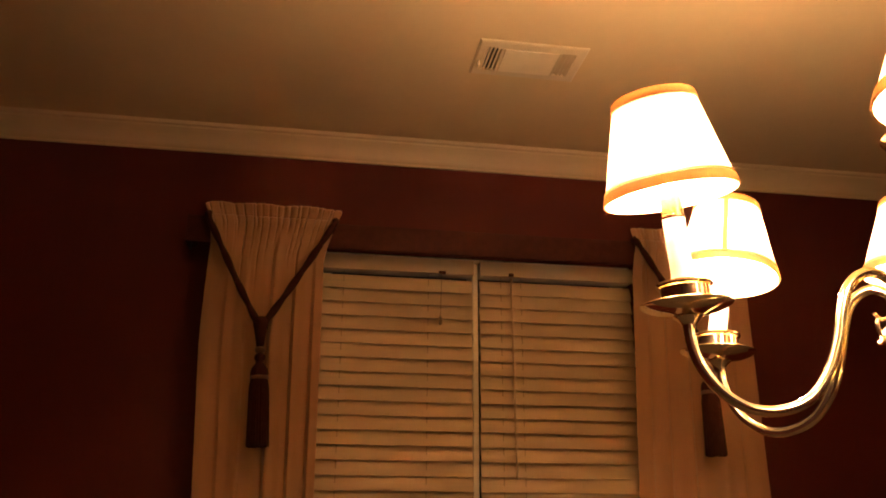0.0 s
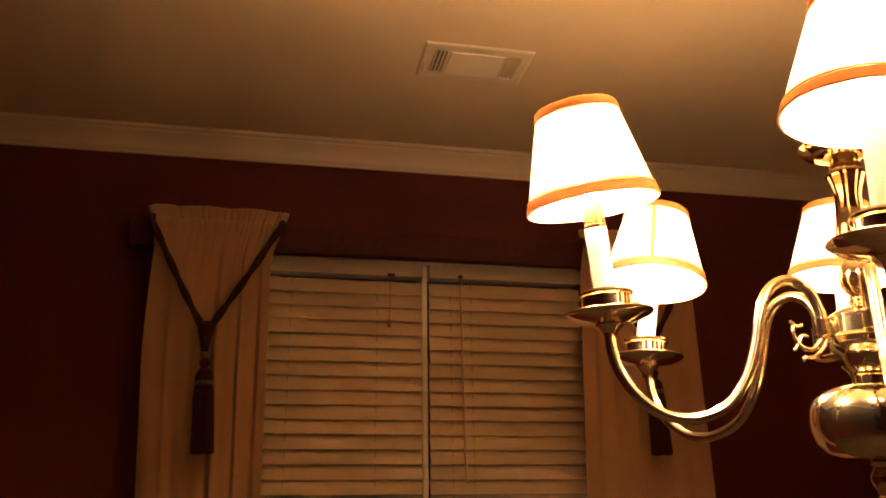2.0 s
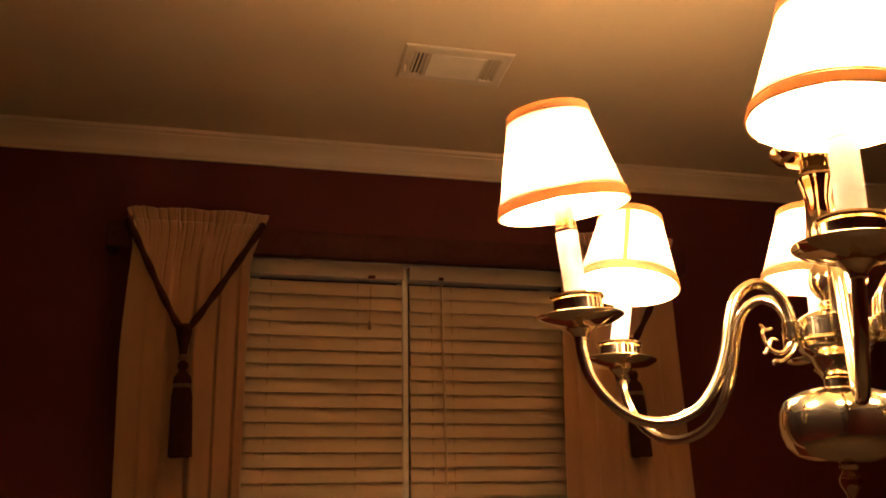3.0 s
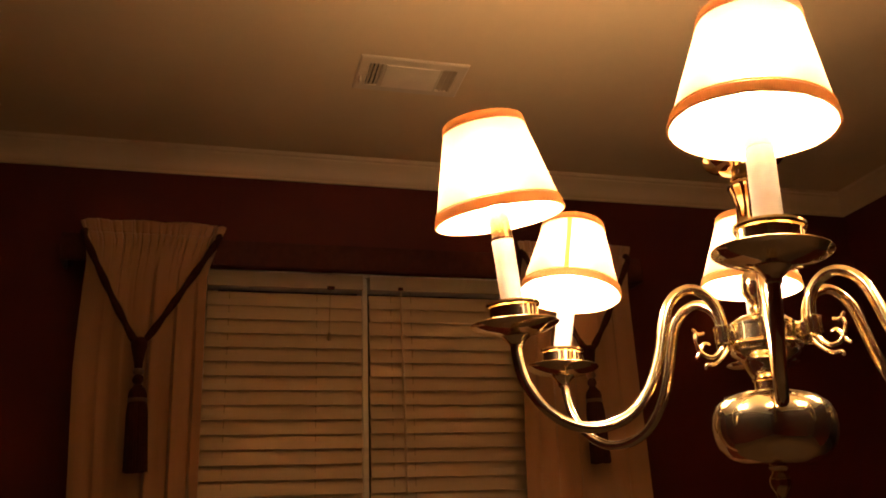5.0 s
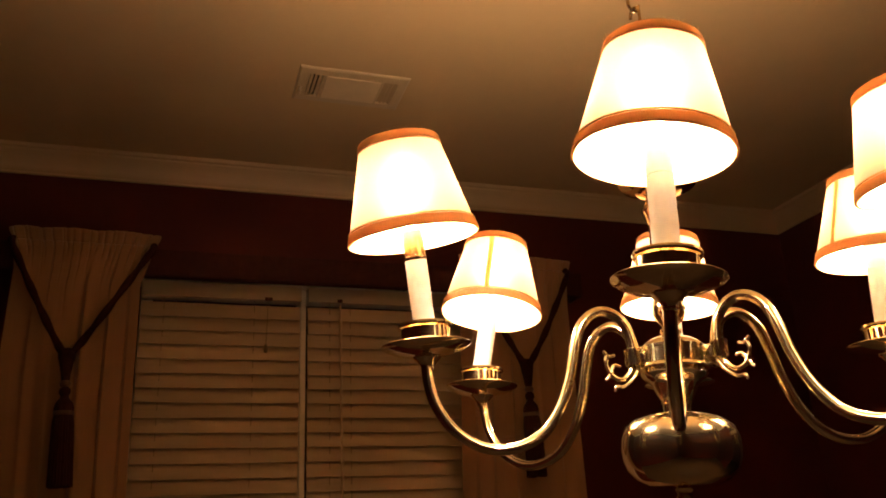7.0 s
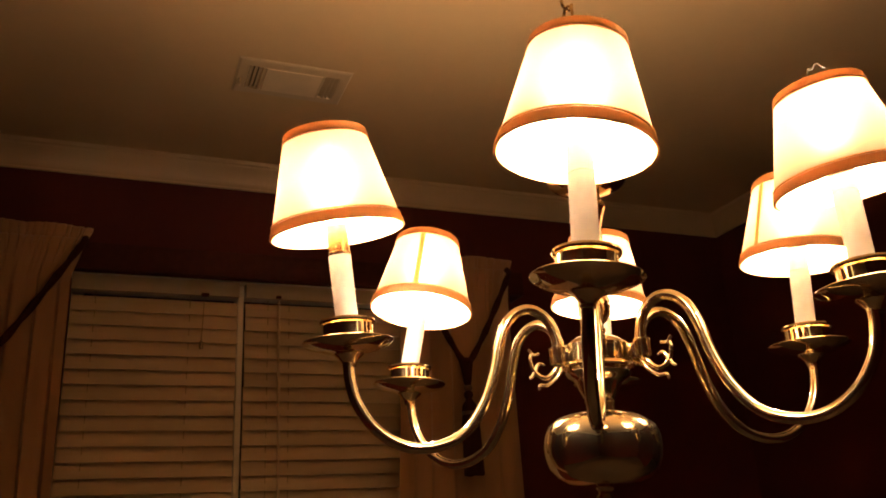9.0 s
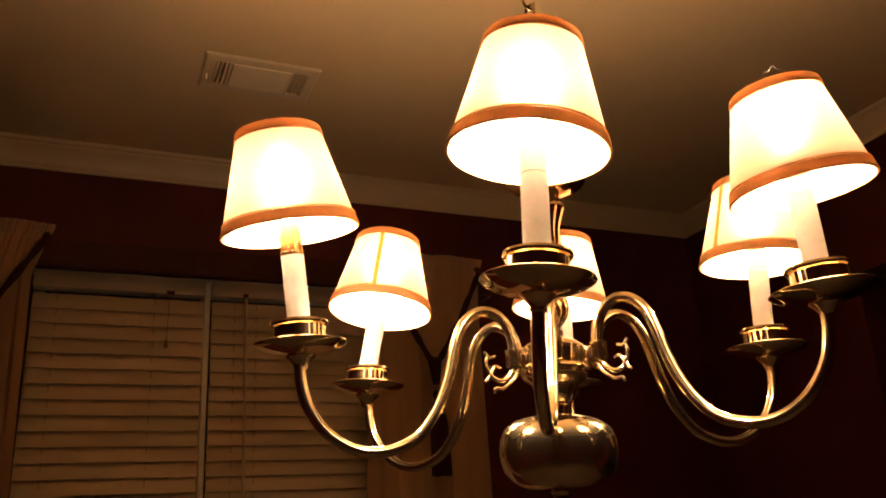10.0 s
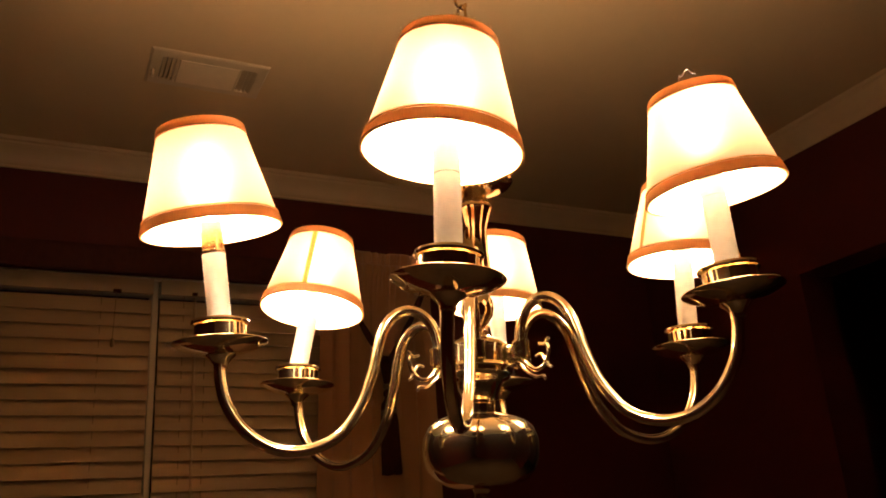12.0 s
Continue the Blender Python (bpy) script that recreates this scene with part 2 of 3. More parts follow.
# ---- the room ----
def room():
    t = 0.15
    tagged(part("floor", boxed((WALL_W - t, WALL_S - t, -0.1), (WALL_E + t, WALL_N + t, 0)), FLOOR_WOOD), "dark stained wooden floor", "floor", kind="structure")
    x0, x1, y0, y1 = VENT_HOLE
    bm = bmesh.new()
    xa, xb, ya, yb, top = WALL_W - t, WALL_E + t, WALL_S - t, WALL_N + t, CEIL + 0.1
    low = [[bm.verts.new((x, y, CEIL)) for x in (xa, x0, x1, xb)] for y in (ya, y0, y1, yb)]
    for j in range(3):
        for i in range(3):
            if (i, j) != (1, 1):
                bm.faces.new((low[j][i], low[j + 1][i], low[j + 1][i + 1], low[j][i + 1]))
    up = [bm.verts.new(q) for q in ((xa, ya, top), (xb, ya, top), (xb, yb, top), (xa, yb, top))]
    bm.faces.new(up)
    edge = [low[0], [r[3] for r in low], low[3][::-1], [r[0] for r in low][::-1]]
    for k, line in enumerate(edge):
        bm.faces.new([*line, up[(k + 1) % 4], up[k]])
    tagged(part("ceiling", bm, CEIL_PAINT), "smooth cream painted ceiling lit from below", "ceiling", kind="structure")
    x0, x1, z0, z1 = WIN
    bm = bmesh.new()
    box(bm, (WALL_W - t, WALL_N, 0), (x0, WALL_N + t, CEIL))
    box(bm, (x1, WALL_N, 0), (WALL_E + t, WALL_N + t, CEIL))
    box(bm, (x0, WALL_N, 0), (x1, WALL_N + t, z0))
    box(bm, (x0, WALL_N, z1), (x1, WALL_N + t, CEIL))
    tagged(part("wall_north", bm, WALL_PAINT), "dark maroon painted wall round the window", "wall", kind="structure")
    y0, y1, z1 = OPENING
    bm = bmesh.new()
    box(bm, (WALL_E, WALL_S, 0), (WALL_E + t, y0, CEIL))
    box(bm, (WALL_E, y1, 0), (WALL_E + t, WALL_N, CEIL))
    box(bm, (WALL_E, y0, z1), (WALL_E + t, y1, CEIL))
    tagged(part("wall_east", bm, WALL_PAINT), "dark maroon painted wall with an opening to an unlit hall", "wall", kind="structure")
    # plain walls that close the unlit hall beyond the opening
    hx, ha, hb = WALL_E + t, y0 - 0.9, WALL_N
    tagged(part("wall_hall_end", boxed((hx + 2.6, ha, 0), (hx + 2.7, hb, CEIL)), WALL_PAINT), "plain wall of the unlit hall", "wall", kind="structure")
    tagged(part("wall_hall_north", boxed((hx, hb, 0), (hx + 2.7, hb + 0.1, CEIL)), WALL_PAINT), "plain wall of the unlit hall", "wall", kind="structure")
    tagged(part("wall_hall_south", boxed((hx, ha - 0.1, 0), (hx + 2.7, ha, CEIL)), WALL_PAINT), "plain wall of the unlit hall", "wall", kind="structure")
    tagged(part("floor_hall", boxed((hx, ha, -0.1), (hx + 2.7, hb, 0)), FLOOR_WOOD), "dark stained wooden floor of the hall", "floor", kind="structure")
    tagged(part("ceiling_hall", boxed((hx, ha, CEIL), (hx + 2.7, hb, CEIL + 0.1)), CEIL_PAINT), "cream painted ceiling of the hall", "ceiling", kind="structure")
    tagged(part("wall_west", boxed((WALL_W - t, WALL_S, 0), (WALL_W, WALL_N, CEIL)), WALL_PAINT), "dark maroon painted wall", "wall", kind="structure")
    tagged(part("wall_south", boxed((WALL_W - t, WALL_S - t, 0), (WALL_E + t, WALL_S, CEIL)), WALL_PAINT), "plain dark maroon painted wall", "wall", kind="structure")


# crown moulding: outward from the wall, downward from the ceiling
CROWN_PAINT = mat("crown_paint", (0.68, 0.465, 0.225), 0.5, var=0.10, scale=6, bump=0.10, bump_scale=90, stretch=(0.3, 1, 1))
CROWN = [(0.0, 0.083), (0.008, 0.083), (0.010, 0.076), (0.016, 0.070), (0.019, 0.062), (0.026, 0.046), (0.037, 0.032), (0.046, 0.024), (0.050, 0.020), (0.052, 0.014), (0.060, 0.011), (0.062, 0.0)]


def crown(name, a, b, inward):
    """A length of moulding from a to b (plan points); mitred where walls meet."""
    bm = bmesh.new()
    a, b, inward = Vector((*a, 0)), Vector((*b, 0)), Vector((*inward, 0))
    along = (b - a).normalized()
    n = 24
    rows = []
    for i in range(n + 1):
        s = i / n
        row = []
        for out, down in CROWN:
            p = a + (b - a) * s + inward * out
            if i == 0:
                p += along * out
            if i == n:
                p -= along * out
            wave = 0.0016 * noise.noise(Vector((p.x * 2.1, p.y * 2.1, 3.0)))
            row.append(bm.verts.new((p.x, p.y, CEIL - down + (wave if 0 < i < n and out < 0.03 else 0))))
        rows.append(row)
    for p, q in zip(rows, rows[1:]):
        for k in range(len(CROWN) - 1):
            bm.faces.new((p[k], p[k + 1], q[k + 1], q[k]))
    tagged(part(name, bm, CROWN_PAINT, sharp=25), "cream painted crown moulding along the ceiling", "moulding", kind="structure")


room()
crown("trim_north", (WALL_W, WALL_N), (WALL_E, WALL_N), (0, -1))
crown("trim_east", (WALL_E, WALL_N), (WALL_E, WALL_S), (-1, 0))
crown("trim_south", (WALL_E, WALL_S), (WALL_W, WALL_S), (0, 1))
crown("trim_west", (WALL_W, WALL_S), (WALL_W, WALL_N), (1, 0))


# ---- window ----
def window():
    x0, x1, z0, z1 = WIN
    w = thing("window_1", pose(0, WALL_N, 0), "double window with a cream frame, behind closed blinds", "window", kind="structure")
    y = 0.075
    f = 0.035
    for lo, hi in (((x0, y, z0), (x0 + f, y + 0.05, z1)), ((x1 - f, y, z0), (x1, y + 0.05, z1)), ((x0 + f, y, z1 - f), (x1 - f, y + 0.05, z1)), ((x0 + f, y, z0), (x1 - f, y + 0.05, z0 + f))):
        part("window_frame", boxed(lo, hi, 0.003), TRIM_PAINT, w)
    part("mullion", boxed((MULL - 0.010, 0.010, z0), (MULL + 0.0085, y + 0.05, z1), 0.003), TRIM_PAINT, w)
    part("head_casing", boxed((x0, 0.005, z1 - 0.015), (x1, 0.070, z1), 0.002), TRIM_PAINT, w)
    part("window_sill", boxed((x0 - 0.04, -0.05, z0 - 0.025), (x1 + 0.04, y, z0), 0.005), TRIM_PAINT, w)
    for a, b in ((x0 + f, MULL - 0.010), (MULL + 0.0085, x1 - f)):
        part("pane", boxed((a, y + 0.02, z0 + f), (b, y + 0.026, z1 - f)), GLASS, w)


window()

PITCH = 0.0454


def blind(x0, x1, wand):
    """A horizontal blind from x0 to x1, slats almost shut; hangs inside the window opening."""
    b = thing("window_blind", pose(x0, 1.85, 2.318), "closed cream faux-wood horizontal blind hanging in the window", "blind", "blinds of the double window")
    w = x1 - x0
    part("headrail", boxed((0.002, 0.004, -0.046), (w - 0.002, 0.055, 0), 0.002), TRIM_PAINT, b, "cream headrail")
    part("valance", boxed((0, -0.006, -0.048), (w, 0.0035, 0.001), 0.002), SLAT, b)
    bm = bmesh.new()
    n = 7
    prof = []
    for i in range(n):
        s = i / (n - 1) - 0.5
        prof.append((s * 0.050, 0.0012 * (1 - 4 * s * s)))
    rows = []
    for x in (0.002, w * 0.33, w * 0.66, w - 0.002):
        rows.append(([bm.verts.new((x, p, q + 0.0014)) for p, q in prof], [bm.verts.new((x, p, q - 0.0014)) for p, q in prof]))
    for (a, c), (d, e) in zip(rows, rows[1:]):
        for k in range(n - 1):
            bm.faces.new((a[k], d[k], d[k + 1], a[k + 1]))
            bm.faces.new((c[k], c[k + 1], e[k + 1], e[k]))
        bm.faces.new((a[0], c[0], e[0], d[0]))
        bm.faces.new((a[-1], d[-1], e[-1], c[-1]))
    for a, c in (rows[0], rows[-1]):
        for k in range(n - 1):
            bm.faces.new((a[k], a[k + 1], c[k + 1], c[k]))
    slat = finish(bm, "slat", SLAT)
    rng = random.Random(7 if wand else 5)
    z = -0.083
    while z > -1.40:
        part("slat", slat, None, b, m=pose(rng.uniform(-0.0012, 0.0012), 0.022 + rng.uniform(-0.0006, 0.0006), z, 74.5 + rng.uniform(-0.4, 0.4), rng.uniform(-0.10, 0.10), 0))
        z -= PITCH
    part("bottom_rail", boxed((0.002, 0.0, z + 0.005), (w - 0.002, 0.045, z + 0.022), 0.003), SLAT, b)
    for s in (0.14, 0.70 if not wand else 0.27):
        x = s * w
        part("ladder_cord", tube([Vector((x, 0.0195 + 0.0006 * math.sin(k), -0.046 + (z + 0.066) * k / 24)) for k in range(25)], 0.0011, 6), STRING, b)
    if wand:
        x = 0.195 * w
        part("tilt_wand", tube([Vector((x + 0.0006 * k, -0.012, -0.056 - 0.065 * k)) for k in range(11)], 0.0042, 8), SLAT, b, "cream tilt wand")
        part("wand_hook", boxed((x - 0.008, -0.016, -0.047), (x + 0.008, -0.004, -0.038), 0.002), ROD, b)
    else:
        x = 0.785 * w
        part("cord_lock", boxed((x - 0.012, -0.014, -0.052), (x + 0.012, -0.004, -0.041), 0.002), ROD, b, "dark cord lock")
        part("pull_cord", tube([Vector((x - 0.002, -0.011, -0.05)), Vector((x - 0.004, -0.012, -0.12)), Vector((x - 0.006, -0.012, -0.198))], 0.0011, 6), STRING, b)
        part("cord_tassel", lathe([(0.0, 0.0), (0.003, -0.001), (0.005, -0.012), (0.0062, -0.024), (0.004, -0.029), (0, -0.029)], 12), STRING, b, m=pose(x - 0.006, -0.012, -0.195))
    return b


blind(WIN[0] + 0.004, MULL - 0.0115, False)
blind(MULL + 0.0105, WIN[1] - 0.002, True)


# ---- ceiling vent ----
def vent():
    x0, x1, y0, y1 = -0.252, 0.060, 1.172, 1.350
    cx, cy = (x0 + x1) / 2, (y0 + y1) / 2
    v = thing("ceiling_vent", pose(cx, cy, CEIL), "cream metal air register with side louvres, set in the ceiling", "vent")
    hx, hy = (x1 - x0) / 2, (y1 - y0) / 2
    rim = 0.030
    bm = bmesh.new()
    loops = []
    for ox, oy, z in ((0, 0, -0.001), (0.0015, 0.0015, -0.005), (0.006, 0.006, -0.0075), (rim, rim, -0.0085), (rim + 0.003, rim + 0.003, -0.002)):
        a, c = hx - ox, hy - oy
        loops.append([bm.verts.new(q) for q in ((-a, -c, z), (a, -c, z), (a, c, z), (-a, c, z))])
    for a, c in zip(loops, loops[1:]):
        for k in range(4):
            bm.faces.new((a[k], a[(k + 1) % 4], c[(k + 1) % 4], c[k]))
    part("frame", bm, VENT_RIM, v, sharp=20)
    ix, iy = hx - 0.0225, hy - 0.0225
    bm = bmesh.new()
    lo = [bm.verts.new((sx * ix, sy * iy, 0.0)) for sx, sy in ((-1, -1), (1, -1), (1, 1), (-1, 1))]
    hi = [bm.verts.new((v.co.x, v.co.y, 0.085)) for v in lo]
    for k in range(4):
        bm.faces.new((lo[k], lo[(k + 1) % 4], hi[(k + 1) % 4], hi[k]))
    bm.faces.new(hi)
    part("duct", bm, DUCT, v)
    iy -= 0.008
    fp = bmesh.new()
    q = [[fp.verts.new((sx * a, sy * (iy - d), z)) for sx, sy in ((-1, -1), (1, -1), (1, 1), (-1, 1))] for a, d, z in ((0.081, 0.0, -0.006), (0.0775, 0.0015, -0.0105))]
    for k in range(4):
        fp.faces.new((q[0][k], q[0][(k + 1) % 4], q[1][(k + 1) % 4], q[1][k]))
    fp.faces.new(q[1])
    fp.faces.new(q[0][::-1])
    part("face_plate", fp, VENT, v, sharp=15)
    for x in (-0.086, 0.080):
        part("plate_edge", boxed((x - 0.0035, -iy, -0.011), (x + 0.0035, iy, 0.010), 0.001), VENT_RIM, v)
    lou = finish(boxed((-0.0085, -iy + 0.001, -0.0006), (0.0085, iy - 0.001, 0.0006)), "louvre", VENT_RIM)
    for side in (-1, 1):
        for k in range(4):
            part("louvre", lou, None, v, m=pose(side * (0.0945 + 0.0115 * k), 0, -0.0020, 0, side * 50, 0))
    part("damper_lever", boxed((-hx + 0.012, 0.010, -0.026), (-hx + 0.017, 0.026, -0.007), 0.001), VENT, v, "small damper lever")


vent()


# ---- curtains ----
def lerp_rows(rows, z):
    for (za, a), (zb, b) in zip(rows, rows[1:]):
        if za >= z >= zb:
            s = (za - z) / (za - zb)
            return a + (b - a) * s
    return rows[-1][1]


def curtain(left, right, seed, folds, label):
    """A gathered cloth panel on the rod; left and right give its edges (height, x), folds the place, width, depth and side of its long folds."""
    c = thing("curtain", pose(0, 0, 0), label, "curtain", "pair of curtains")
    rng = random.Random(seed)
    nu, ph = 420, [rng.uniform(0, 6.28) for _ in range(8)]
    zs = [2.436, 2.428, 2.418, 2.408, 2.400, 2.394, 2.388, 2.378, 2.370, 2.362, 2.354, 2.345, 2.33, 2.315, 2.30, 2.28, 2.26, 2.23, 2.2, 2.165, 2.13, 2.05, 1.97, 1.88, 1.78, 1.66, 1.53, 1.4, 1.2, 1.0, 0.8, 0.6, 0.4, 0.2, 0.03]
    # short tucks below the header: place, half width, depth, lower end
    tucks = [(k / 21 + rng.uniform(-0.02, 0.02), rng.uniform(0.005, 0.009), rng.uniform(0.004, 0.011), rng.choice((2.35, 2.34, 2.32, 2.30, 2.24, 2.15))) for k in range(1, 21)]

    def depth(u, z):
        head = max(0.0, min(1.0, (z - 2.392) / 0.03))
        fall = max(0.0, min(1.0, (2.36 - z) / 0.35))
        d = 0.0035 * math.sin(u * 19 + ph[3] + 1.3 * math.sin(u * 7 + ph[4])) * fall
        d += 0.0009 * math.sin(u * 47 + ph[5] + 0.8 * z) * fall
        for at, wide, deep, way in folds:
            q = (u - at) / wide
            d += deep * fall * (1 / (1 + math.exp(-way * q * 4)) - 0.5) * math.exp(-q * q / 10)
        for at, wide, deep, low in tucks:
            q = (u - at) / wide
            if abs(q) < 3:
                fade = 1.0 if z > 2.385 else max(0.0, (z - low) / (2.385 - low))
                d += deep * fade * math.exp(-q * q) * (0.6 if head > 0.5 else 1.0)
        return d - 0.006 * max(0.0, 1 - abs(z - 2.374) / 0.03)

    def sheet(back, zlist):
        bm = bmesh.new()
        grid = []
        for z in zlist:
            row = []
            xl, xr = lerp_rows(left, z), lerp_rows(right, z)
            for i in range(nu + 1):
                u = i / nu
                lift = (0.0022 * math.sin(u * 19 + ph[6]) + 0.0018 * abs(math.sin(u * 31 + ph[7] + 2 * math.sin(u * 13))) + 0.0008 * math.sin(u * 110) - 0.010 * (2 * u - 1) ** 8) if z > 2.41 else 0
                x = xl + (xr - xl) * u + 0.003 * math.sin(u * 75 + ph[0]) * (1 if z > 2.39 else 0.3)
                y = 1.742 + depth(u, z) + back
                row.append(bm.verts.new((x, y, z + lift * min(1, (z - 2.395) / 0.03))))
            grid.append(row)
        for a, b in zip(grid, grid[1:]):
            for i in range(nu):
                bm.faces.new((a[i], a[i + 1], b[i + 1], b[i]))
        return bm

    cut = zs.index(2.394)
    body = part("body", sheet(0.0, zs[cut:]), CLOTH, c, sharp=80)
    head = part("gathered_header", sheet(0.0, zs[:cut + 1]), CLOTH, c, "ruffled header over the rod pocket", sharp=80)
    for ob in (body, head):
        s = ob.modifiers.new("thickness", "SOLIDIFY")
        s.thickness, s.offset = 0.0018, 1.0
    part("rod_pocket_back", sheet(0.046, zs[5:12]), CLOTH, c, sharp=80)


curtain([(2.45, -1.022), (2.41, -1.010), (2.37, -0.995), (2.30, -0.988), (2.20, -0.991), (2.0, -0.995), (1.54, -0.970), (0, -0.962)], [(2.45, -0.590), (2.41, -0.598), (2.37, -0.612), (2.27, -0.641), (1.54, -0.634), (0, -0.628)], 3, [(0.18, 0.03, 0.010, -1), (0.36, 0.030, 0.008, 1), (0.57, 0.018, 0.026, -1), (0.76, 0.018, 0.022, -1), (0.92, 0.02, 0.018, -1)], "cream curtain panel with gathered header hanging from a dark rod")
curtain([(2.45, 0.372), (2.41, 0.380), (2.37, 0.388), (2.27, 0.372), (1.54, 0.342), (0, 0.33)], [(2.45, 0.800), (2.41, 0.790), (2.37, 0.778), (2.27, 0.770), (1.54, 0.774), (0, 0.78)], 11, [(0.12, 0.025, 0.010, 1), (0.26, 0.020, 0.016, 1), (0.44, 0.018, 0.014, 1), (0.66, 0.03, 0.008, -1), (0.82, 0.018, 0.020, 1)], "cream curtain panel with gathered header beside the window")


def tieback(x, half_l, half_r, seed, swing):
    """A twisted cord in a V with a tassel, hanging from the top corners of a curtain."""
    t = thing("tassel_tieback", pose(x, 1.672, 2.034), "dark brown twisted cord with long tassel over the curtain", "tieback", "curtain tiebacks")
    rope = lambda a, i: 1 + 0.16 * math.cos(2 * a - i * 0.55)
    for end in (-half_l, half_r):
        pts = [(end, 0.068, 0.360), (end * 0.97, 0.044, 0.334), (end * 0.70, 0.024, 0.230), (end * 0.38, 0.006, 0.112), (end * 0.10, 0.0, 0.018), (0.0, 0, -0.004)]
        part("cord", tube(smooth_line(pts, 14), 0.0098, 12, twist=rope), ROPE, t)
    hang = pose(0, 0, 0, 0, swing, 0)
    part("knot", lathe([(0, 0.022), (0.016, 0.018), (0.022, 0.006), (0.021, -0.010), (0.016, -0.030), (0.013, -0.055), (0.010, -0.070), (0, -0.072)], 20, ripple=lambda a, z: 1 + 0.07 * math.cos(4 * a + z * 180)), ROPE, t, m=hang)
    part("gold_ring", lathe([(0.009, -0.070), (0.014, -0.074), (0.015, -0.080), (0.012, -0.086), (0.008, -0.088)], 18), ROPE_GOLD, t, "gold thread ring", m=hang)
    part("tassel_head", lathe([(0.008, -0.088), (0.014, -0.094), (0.015, -0.104), (0.010, -0.114), (0.013, -0.120), (0.022, -0.132), (0.025, -0.146), (0.024, -0.158), (0, -0.158)], 20, ripple=lambda a, z: 1 + 0.03 * math.cos(10 * a)), ROPE, t, m=hang)
    part("gold_band", lathe([(0.024, -0.154), (0.0265, -0.157), (0.0265, -0.163), (0.024, -0.166)], 24), ROPE_GOLD, t, "gold thread band", m=hang)
    rng = random.Random(seed)
    skew = [rng.uniform(-0.0025, 0.0025) for _ in range(40)]
    bm = lathe([(0.0235, -0.164), (0.0275, -0.19), (0.0290, -0.24), (0.0300, -0.30), (0.0310, -0.352)], 72, ripple=lambda a, z: 1 + 0.045 * math.cos(24 * a + 5 * z) + 0.02 * math.cos(11 * a))
    for v in bm.verts:
        if v.co.z < -0.34:
            v.co.z += skew[int((math.atan2(v.co.y, v.co.x) + math.pi) / 6.3 * 39)]
    part("tassel_fringe", bm, ROPE, t, "long dark brown fringe", m=hang)


tieback(-0.813, 0.187, 0.203, 1, -2.6)
tieback(0.565, 0.182, 0.208, 2, -0.8)


def curtain_rod():
    """A wide flat rod with returns to the wall at both ends."""
    y, z, half, tall = 1.766, 2.353, 0.950, 0.043
    r = thing("curtain_rod", pose(-0.110, y, z), "wide flat dark brown curtain rod above the window", "curtain rod")
    prof = [(0.006, -tall), (0.0, -tall + 0.001), (-0.003, -tall + 0.006), (-0.004, -tall * 0.5), (-0.004, tall * 0.5), (-0.003, tall - 0.006), (0.0, tall - 0.001), (0.006, tall)]
    bm = bmesh.new()
    rows = []
    for k in range(41):
        x = -half + 2 * half * k / 40
        sag = -0.002 * (1 - (x / half) ** 2)
        rows.append([bm.verts.new((x, a, b + sag)) for a, b in prof] + [bm.verts.new((x, 0.008, b + sag)) for b in (tall - 0.002, -tall + 0.002)])
    for a, b in zip(rows, rows[1:]):
        for i in range(len(a)):
            k = (i + 1) % len(a)
            bm.faces.new((a[i], a[k], b[k], b[i]))
    bm.faces.new(rows[0])
    bm.faces.new(rows[-1][::-1])
    part("rod", bm, ROD, r, sharp=30)
    for x in (-half, half):
        d = 0.008 if x > 0 else -0.008
        part("rod_return", boxed((min(x, x + d), -0.002, -tall), (max(x, x + d), WALL_N - y - 0.004, tall), 0.003), ROD, r)
        part("bracket", boxed((x - 0.016, WALL_N - y - 0.004, -tall + 0.012), (x + 0.016, WALL_N - y, tall - 0.012), 0.0015), ROD, r)


curtain_rod()


# ---- chandelier ----
# (radius, height above the candle cups)
COLUMN = [(0, 0.192), (0.006, 0.191), (0.010, 0.186), (0.0105, 0.178), (0.013, 0.172), (0.0145, 0.166), (0.0145, 0.152), (0.0165, 0.149), (0.0195, 0.144), (0.0208, 0.139), (0.0195, 0.135), (0.0165, 0.126), (0.0148, 0.119), (0.0135, 0.112), (0.0150, 0.085), (0.0172, 0.064), (0.0165, 0.060), (0.0105, 0.050), (0.0088, 0.047), (0.0112, 0.045), (0.0112, 0.043), (0.0090, 0.041), (0.0130, 0.037), (0.0178, 0.029), (0.0192, 0.020), (0.0178, 0.011), (0.0130, 0.003), (0.0090, -0.001), (0.0085, -0.004), (0.0115, -0.006), (0.0115, -0.009), (0.0090, -0.011), (0.0140, -0.0135), (0.0240, -0.017), (0.0325, -0.0225), (0.0355, -0.025)]
DRUM = [(0.0355, -0.025), (0.0372, -0.0262), (0.0372, -0.0285), (0.0358, -0.0292), (0.0358, -0.0455), (0.0385, -0.0475), (0.0395, -0.0495), (0.0385, -0.0515), (0.0350, -0.053)]
BELL = [(0.0350, -0.053), (0.0365, -0.056), (0.0335, -0.0605), (0.0280, -0.0635), (0.0248, -0.0670), (0.0228, -0.0730), (0.0190, -0.0805), (0.0162, -0.0845), (0.0156, -0.0852), (0.0168, -0.0860), (0.0168, -0.0878), (0.0152, -0.0886), (0.0150, -0.0985)]
